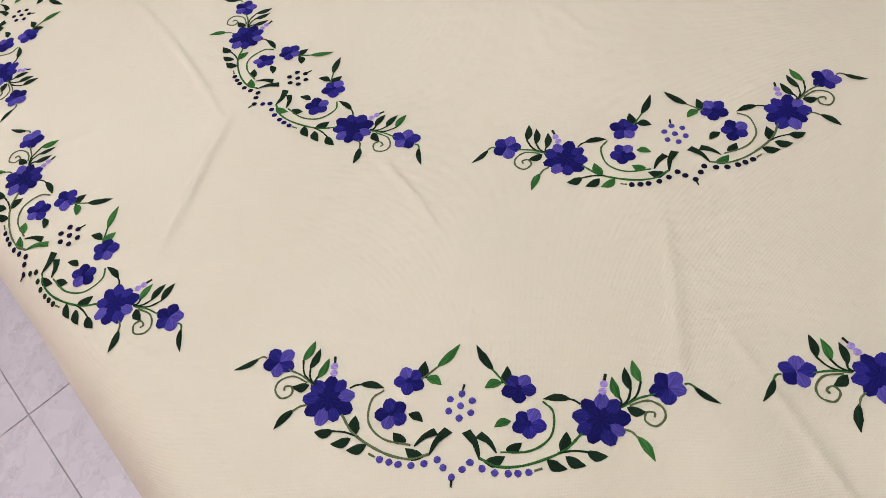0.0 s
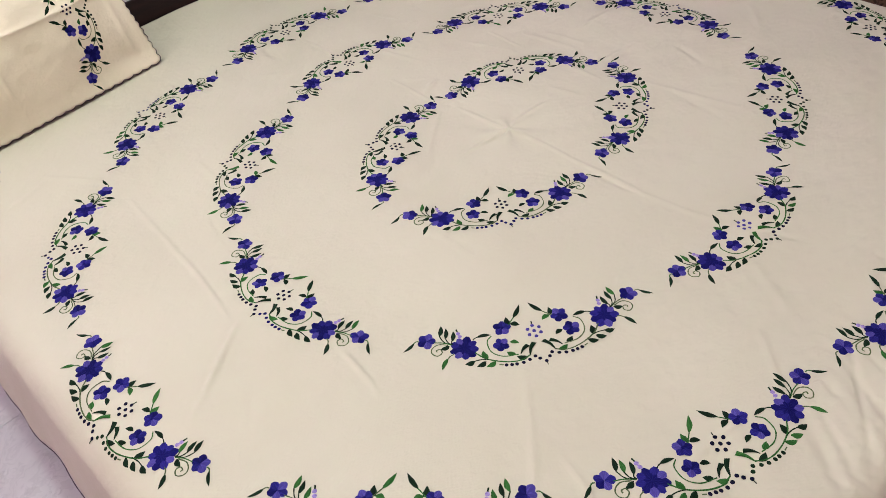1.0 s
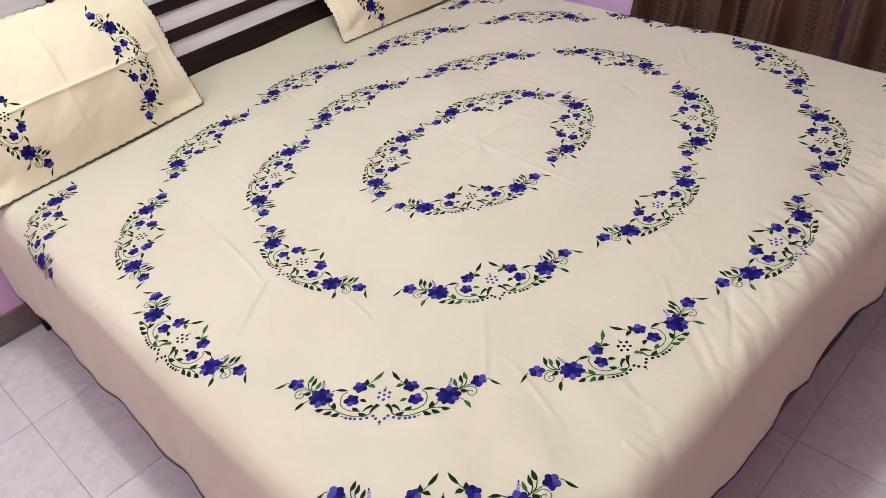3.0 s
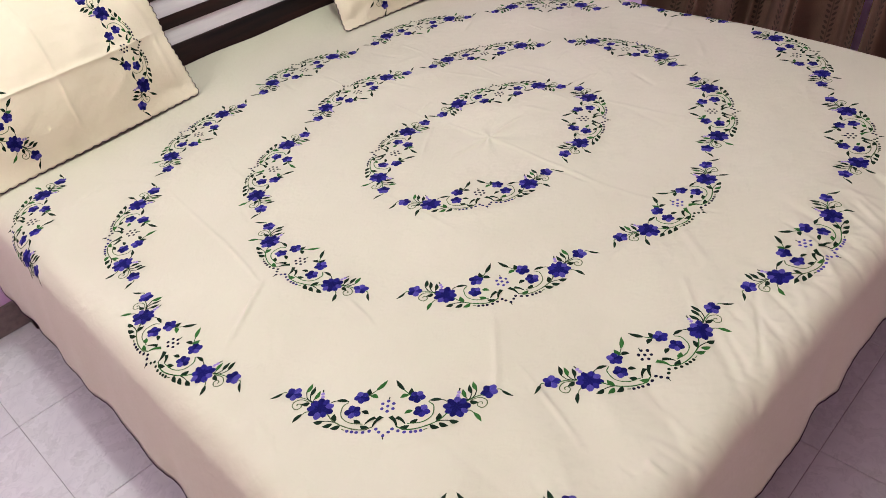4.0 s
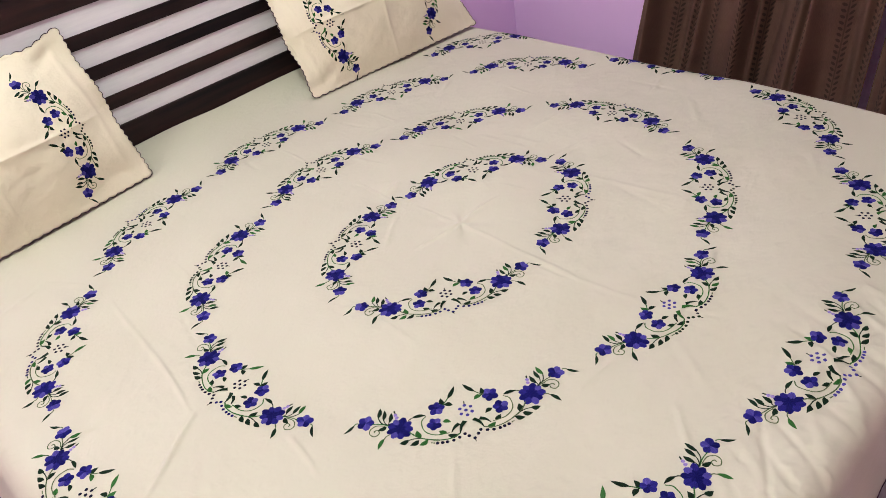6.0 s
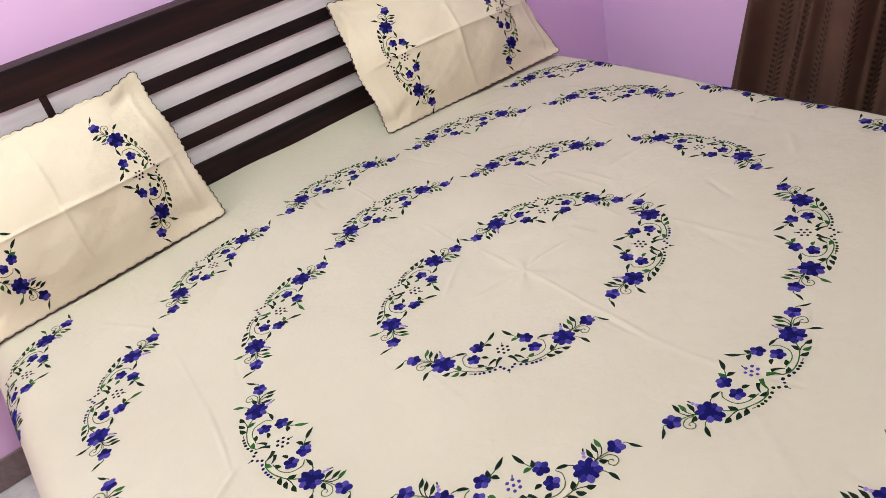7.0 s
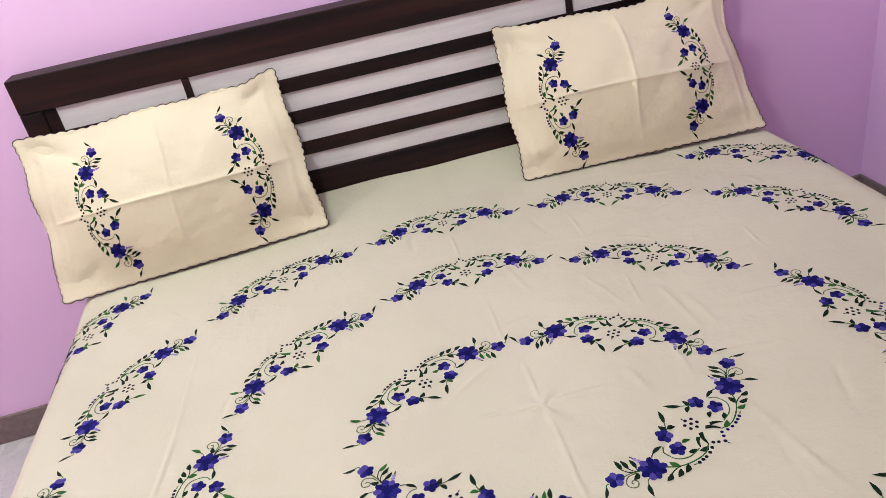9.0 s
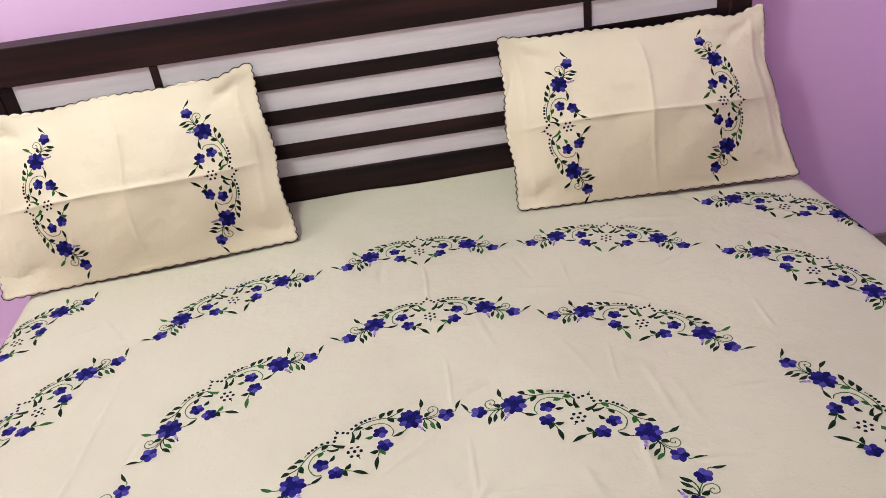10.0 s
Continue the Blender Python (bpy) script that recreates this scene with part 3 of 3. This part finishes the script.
def bed_motif(x, y, outward, seed):
    """A motif on the bedspread; outward is the way its back points, in degrees."""
    a, k = radians(outward + 90 - BED_TURN), radians(-BED_TURN)
    x, y = x * math.cos(k) - y * math.sin(k), x * math.sin(k) + y * math.cos(k)
    c, s = math.cos(a), math.sin(a)
    motif(lambda u, v, lift: on_cloth(x + c * u - s * v, y + s * u + c * v, lift), spread, seed)


# inner ring
bed_motif(-0.184, -0.141, 237, 1)
bed_motif(-0.167, 0.152, 118, 2)
bed_motif(0.198, 0.126, 57, 3)
bed_motif(0.210, -0.138, 300, 4)
# middle ring
bed_motif(-0.378, -0.368, 236, 5)
bed_motif(-0.579, 0.0, 177, 6)
bed_motif(-0.392, 0.348, 124, 7)
bed_motif(0.0, 0.480, 89, 8)
bed_motif(0.387, 0.343, 56, 9)
bed_motif(0.604, -0.002, 1, 10)
bed_motif(0.410, -0.374, 304, 11)
bed_motif(0.030, -0.501, 269, 12)
# outer ring
bed_motif(-0.726, -0.420, 219, 13)
bed_motif(-0.875, 0.004, 178, 14)
bed_motif(-0.747, 0.403, 143, 15)
bed_motif(-0.409, 0.663, 111, 16)
bed_motif(0.008, 0.735, 88, 17)
bed_motif(0.424, 0.660, 69, 18)
bed_motif(0.757, 0.398, 34, 19)
bed_motif(0.926, 0.02, 0, 20)
bed_motif(0.788, -0.413, 324, 21)
bed_motif(0.472, -0.676, 297, 22)
bed_motif(0.038, -0.761, 270, 23)
bed_motif(-0.377, -0.677, 249, 24)
# corners
bed_motif(-0.873, 0.660, 142, 25)
bed_motif(0.840, 0.655, 50, 26)
bed_motif(-0.820, -0.650, 223, 27)
bed_motif(0.838, -0.735, 308, 28)


# ---- the bed: mattress, base with side boards and legs, headboard ----
mattress = part("mattress", box_bmesh(-0.925, 0.92, -0.85, 1.0, 0.36, 0.530, 0.035), MATTRESS)
tagged(mattress, "thick grey mattress hidden under the cream bedspread", "mattress")
for p in mattress.data.polygons:
    p.use_smooth = True
mattress.rotation_euler.z = radians(BED_TURN)

bed = thing("bed", "dark-stained wooden double bed with a slatted white and brown headboard", "bed")
bed.rotation_euler.z = radians(BED_TURN)


def bed_board(name, x0, x1, y0, y1, z0, z1, material=WOOD, label="", bevel=0.003):
    return part(name, box_bmesh(x0, x1, y0, y1, z0, z1, bevel), material, bed, label)


bed_board("slat_deck", -0.90, 0.90, -0.82, 1.02, 0.335, 0.358)
bed_board("side_board", -0.925, -0.90, -0.83, 1.03, 0.14, 0.358)
bed_board("side_board", 0.90, 0.925, -0.83, 1.03, 0.14, 0.358)
bed_board("foot_board", -0.925, 0.925, -0.855, -0.832, 0.14, 0.358)
for lx in (-0.88, 0.82):
    bed_board("leg", lx, lx + 0.06, -0.825, -0.765, 0.0, 0.333)
HB, HF = 1.105, 1.030
for x0, x1 in ((-0.966, -0.910), (0.822, 0.878)):
    bed_board("stile", x0, x1, HF, HB, 0.0, 0.978)
for x0, x1 in ((-0.9095, -0.879), (0.792, 0.8215)):
    bed_board("inner_stile", x0, x1, HF + 0.004, HB - 0.01, 0.30, 0.978, bevel=0.0015)
bed_board("top_rail", -0.966, 0.878, HF, HB, 0.9785, 1.066)
bed_board("bottom_rail", -0.8785, 0.7915, HF + 0.001, HB - 0.01, 0.30, 0.651)
bed_board("backing_panel", -0.8785, 0.7915, HF + 0.008, HB - 0.012, 0.6515, 0.978, WHITE, "white laminate panel", 0)
for z0, z1 in ((0.881, 0.918), (0.792, 0.828), (0.701, 0.739)):
    bed_board("slat", -0.8785, 0.7915, HF + 0.002, HF + 0.0078, z0, z1, bevel=0.0015)
for x in (-0.554, 0.472):
    bed_board("divider", x - 0.0095, x + 0.0095, HF + 0.002, HF + 0.0078, 0.9185, 0.978, bevel=0.0015)


# ---- pillows leaning on the headboard ----
def pillow(corners, bulge, label, seed, turns, spots, draw):
    """corners: bottom left, bottom right, top right, top left. spots: where the two sprays sit, in -1..1. draw: how far the two sides draw in."""
    bl, br, tr, tl = (np.array(c) for c in corners)
    up = ((tl + tr) - (bl + br)) / 2
    normal = np.cross((br + tr) - (bl + tl), up)
    normal /= np.linalg.norm(normal)
    wide = np.linalg.norm(br - bl)
    high = np.linalg.norm(up)
    ph = seed * 1.7

    def face(u, v, front=1.0):
        u, v = np.asarray(u, float), np.asarray(v, float)
        a, b = (u + 1) / 2, (v + 1) / 2
        p = (np.multiply.outer((1 - a) * (1 - b), bl) + np.multiply.outer(a * (1 - b), br) + np.multiply.outer(a * b, tr) + np.multiply.outer((1 - a) * b, tl))
        # the sides draw in between the corners
        p = p - np.multiply.outer(np.where(u > 0, draw[1], draw[0]) * u * np.abs(u) ** 3 * (1 - v**2), (br - bl) / wide)
        p = p + np.multiply.outer(0.005 * np.abs(u) ** 5 * np.sin(6 * v + ph + 2 * u) * (1 - v**2), (br - bl) / wide)
        p = p - np.multiply.outer((0.016 * np.clip(v, 0, 1) ** 3 * (1 - u**2) + 0.015 * np.clip(v, 0, 1) ** 3 * np.exp(-(((u - 0.74) / 0.15) ** 2)) + 0.005 * np.clip(v, 0, 1) ** 6 * np.sin(7 * u + ph) * (1 - u**2)), up / high)
        inside = np.clip(1 - np.abs(u) ** 3.2, 0, 1) * np.clip(1 - np.abs(v) ** 2.8, 0, 1)
        fat = bulge * inside
        if front > 0:
            fat = fat + inside * (0.036 * (1 - np.abs(v + 0.08 + 0.012 * np.sin(4 * u))) + 0.005 * np.exp(-np.abs(v + 0.08 + 0.012 * np.sin(4 * u)) / 0.02) + 0.005 * np.exp(-np.abs(u - 0.02 * np.sin(3 * v)) / 0.014) - 0.015 * np.abs(u))
            fat = fat + inside * (0.0034 * np.sin(5 * u + 3 * v + ph) + 0.0016 * np.sin(13 * u - 7 * v + ph) + 0.0006 * np.sin(21 * u + 17 * v) + 0.0003 * np.sin(39 * u - 23 * v + 2 * np.sin(6 * v)) + 0.0003 * np.sin(31 * v + 19 * u * v + ph))
            fat = fat + 0.0025 * np.sin(9 * u + ph) * (1 - inside) * np.clip(1 - np.abs(v) ** 8, 0, 1)
            # the loose rim waves, and a soft dent runs in from each corner
            fat = fat + (1 - inside) ** 2 * (0.006 * np.sin(8 * v + ph) * np.clip(1 - v**8, 0, 1) + 0.005 * np.sin(11 * u + ph) * np.clip(v, 0, 1) ** 4)
            # the stuffing ends short of the seam, which leaves a flat rim at the sides
            fat = fat + np.clip(1 - v**6, 0, 1) * (0.0018 * np.exp(-(((np.abs(u) - 0.875 + 0.012 * np.sin(5 * v + ph)) / 0.022) ** 2)) - 0.0014 * np.exp(-(((np.abs(u) - 0.925 + 0.01 * np.sin(4 * v)) / 0.03) ** 2)))
            for su, sv, deep in ((-1, 1, 0.009), (1, 1, 0.006), (-1, -1, 0.006), (1, -1, 0.005)):
                fat = fat - deep * np.exp(-(((su * u - sv * v) / 0.10) ** 2) - (((su * u + sv * v) / 2 - 0.80) / 0.12) ** 2)
        return p + np.multiply.outer(np.where(front > 0, fat, -0.35 * fat - 0.0016), normal)

    def laid(u, v, lift):
        p = face(u, v)
        e = 1e-3
        n = np.cross(face(u + e, v) - p, face(u, v + e) - p)
        n /= np.linalg.norm(n, axis=-1, keepdims=True)
        return p + n * np.asarray(lift)[..., None]

    ob = thing("pillow", label, "pillow", "pillows against the headboard")
    us, vs = np.linspace(-1, 1, 193), np.linspace(-1, 1, 145)
    gu, gv = np.meshgrid(us, vs)
    scal_u = 1 + 0.013 * np.abs(np.sin(gv * 12 * math.pi)) * (np.abs(gu) > 0.99)
    scal_v = 1 + 0.019 * np.abs(np.sin(gu * 13 * math.pi)) * (np.abs(gv) > 0.99)
    n, count = len(us), len(us) * len(vs)
    verts = list(face((gu * scal_u).ravel(), (gv * scal_v).ravel())) + list(face((gu * scal_u).ravel(), (gv * scal_v).ravel(), -1.0))
    faces = []
    for j in range(len(vs) - 1):
        for i in range(n - 1):
            q = (j * n + i, j * n + i + 1, (j + 1) * n + i + 1, (j + 1) * n + i)
            faces += [q, tuple(k + count for k in reversed(q))]
    loop = [i for i in range(n)] + [j * n + n - 1 for j in range(1, len(vs))] + [(len(vs) - 1) * n + i for i in range(n - 2, -1, -1)] + [j * n for j in range(len(vs) - 2, 0, -1)]
    faces += [(loop[k - 1], loop[k - 1] + count, loop[k] + count, loop[k]) for k in range(len(loop))]
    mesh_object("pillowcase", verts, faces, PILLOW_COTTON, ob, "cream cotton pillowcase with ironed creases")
    # dark scalloped edge stitching
    ring = []
    for k in range(260):
        ring.append((-1 + 2 * k / 260, -1.0))
    for k in range(160):
        ring.append((1.0, -1 + 2 * k / 160))
    for k in range(260):
        ring.append((1 - 2 * k / 260, 1.0))
    for k in range(160):
        ring.append((-1.0, 1 - 2 * k / 160))
    ru, rv = np.array(ring).T
    grow_u = np.where(np.abs(ru) > 0.999, 1 + 0.013 * np.abs(np.sin(rv * 12 * math.pi)), 1.0)
    grow_v = np.where(np.abs(rv) > 0.999, 1 + 0.019 * np.abs(np.sin(ru * 13 * math.pi)), 1.0)
    verts, uvs, faces = [], [], []
    lines = ((0.9975, 0.996, 0.0006), (1.001, 1.001, 0.0018), (1.0045, 1.006, -0.0003))
    for k, (fu, fv, lift) in enumerate(lines):
        su = np.where(np.abs(ru) > 0.999, fu, 1.0)
        sv = np.where(np.abs(rv) > 0.999, fv, 1.0)
        verts += list(laid(ru * grow_u * su, rv * grow_v * sv, np.full(len(ru), lift)))
        uvs += [(i * 0.0026, k * 0.003) for i in range(len(ru))]
    m = len(ru)
    for k in range(2):
        faces += [(k * m + i, (k + 1) * m + i, (k + 1) * m + (i + 1) % m, k * m + (i + 1) % m) for i in range(m)]
    mesh_object("edge_stitching", verts, faces, HEM, ob, "dark scalloped edge stitching", uvs=uvs)
    for (cu, cv), turn, out in zip(spots, turns, (-1, 1)):
        a = radians(turn)
        c, s = math.cos(a), math.sin(a)
        motif(lambda x, y, lift, cu=cu, cv=cv, c=c, s=s: laid(cu + 0.92 * (c * x - s * y) * 2 / wide, cv + 0.92 * (s * x + c * y) * 2 / high, lift), ob, seed * 7 + out)
    return ob


pillow(((-0.955, 0.835, 0.557), (-0.274, 0.876, 0.560), (-0.303, 1.026, 0.957), (-0.962, 1.022, 0.930)), 0.030,
       "cream cotton pillow with two embroidered sprays, leaning on the headboard", 3, (-86, 90), ((-0.52, -0.085), (0.575, -0.11)), (0.010, 0.002))
pillow(((0.270, 0.838, 0.556), (0.936, 0.768, 0.562), (0.922, 0.985, 0.918), (0.281, 1.012, 0.926)), 0.035,
       "cream cotton pillow with two sprays and a raised corner, against headboard", 4, (-88, 87), ((-0.60, -0.13), (0.51, -0.075)), (-0.002, 0.020))


# ---- curtains on the east wall ----
def curtain(left, right, seed, label):
    """left and right: (y at the floor, its change for each metre up) of the two edges."""
    ob = thing("curtain", label, "curtain", "curtains on the east wall")
    r = random.Random(seed)
    cols, rows = 220, 44
    phase = [r.uniform(0, 6.28) for _ in range(5)]
    width = abs(left[0] - right[0])
    verts, faces, uvs = [], [], []
    for i in range(cols + 1):
        t = i / cols
        q = t * width
        for j in range(rows + 1):
            h = j / rows
            z = 0.004 + 2.25 * h
            y0, y1 = left[0] + left[1] * z, right[0] + right[1] * z
            deep = 0.45 + 0.55 * math.sin(6.0 * q + phase[4]) ** 2
            pull = min(1.0, max(0.0, (q - 0.38) / 0.25)) if seed == 5 else 0.6
            deep += 0.5 * pull
            fold = deep * 0.034 * math.sin(31 * q + phase[0] + 1.4 * math.sin(7 * q + phase[1]) + 1.6 * h - pull * 8.0 * h) + 0.012 * math.sin(23 * q + phase[2] - 5.0 * h) + 0.004 * math.sin(61 * q + phase[3] + 3.0 * h)
            fold += 0.026 * pull * math.sin(58 * q - 11.0 * h + phase[2]) * (0.6 + 0.4 * math.sin(9 * q + phase[1])) + 0.008 * math.sin(92 * q + 4.0 * h + phase[1])
            y = y0 + (y1 - y0) * t + 0.014 * math.sin(31 * q + phase[0] + 1.2) * min(1.0, 8 * t, 8 * (1 - t))
            verts.append((WALL_X - 0.085 + max(-0.13, min(0.075, fold * (1.7 - 0.4 * h))) * min(1.0, 0.35 + 7 * t, 0.35 + 7 * (1 - t)), y, z))
            uvs.append((q * 1.3, z))
    n = rows + 1
    for i in range(cols):
        for j in range(rows):
            faces.append((i * n + j, (i + 1) * n + j, (i + 1) * n + j + 1, i * n + j + 1))
    sheet = mesh_object("curtain_cloth", verts, faces, CURTAIN, ob, "brown cloth with dark leaf rows", uvs=uvs)
    thick = sheet.modifiers.new("thickness", "SOLIDIFY")
    thick.thickness = 0.002
    return ob


curtain((0.535, -0.20), (-0.325, -0.045), 5, "brown curtain with dark leaf rows hanging to the floor")
curtain((-0.350, -0.045), (-1.6, 0.0), 6, "brown leaf-patterned curtain hanging in deep folds")


# ---- floor: glazed tiles on a bed of grout ----
floor = tagged(part("floor", box_bmesh(LEFT_X - 0.15, WALL_X + 0.15, FRONT_Y - 0.15, WALL_Y + 0.15, -0.12, -0.0025, 0), GROUT), "pale glazed marble tile floor", "floor", kind="structure")
TILE = 0.40
tile_bm = box_bmesh(-TILE / 2 + 0.0009, TILE / 2 - 0.0009, -TILE / 2 + 0.0009, TILE / 2 - 0.0009, -0.010, 0.0, 0.0008)
tile_mesh = bpy.data.meshes.new("tile")
tile_bm.to_mesh(tile_mesh)
tile_bm.free()
tile_mesh.materials.append(MARBLE)
for i in range(-7, 4):
    for j in range(-6, 6):
        x, y = 0.069 + TILE * (i + 0.5), -0.885 + TILE * (j + 0.5)
        if LEFT_X - 0.2 < x < WALL_X + 0.2 and FRONT_Y - 0.2 < y < WALL_Y + 0.2:
            tile = new("tile", tile_mesh)
            tile.location = (x, y, 0)
            tile.parent = floor
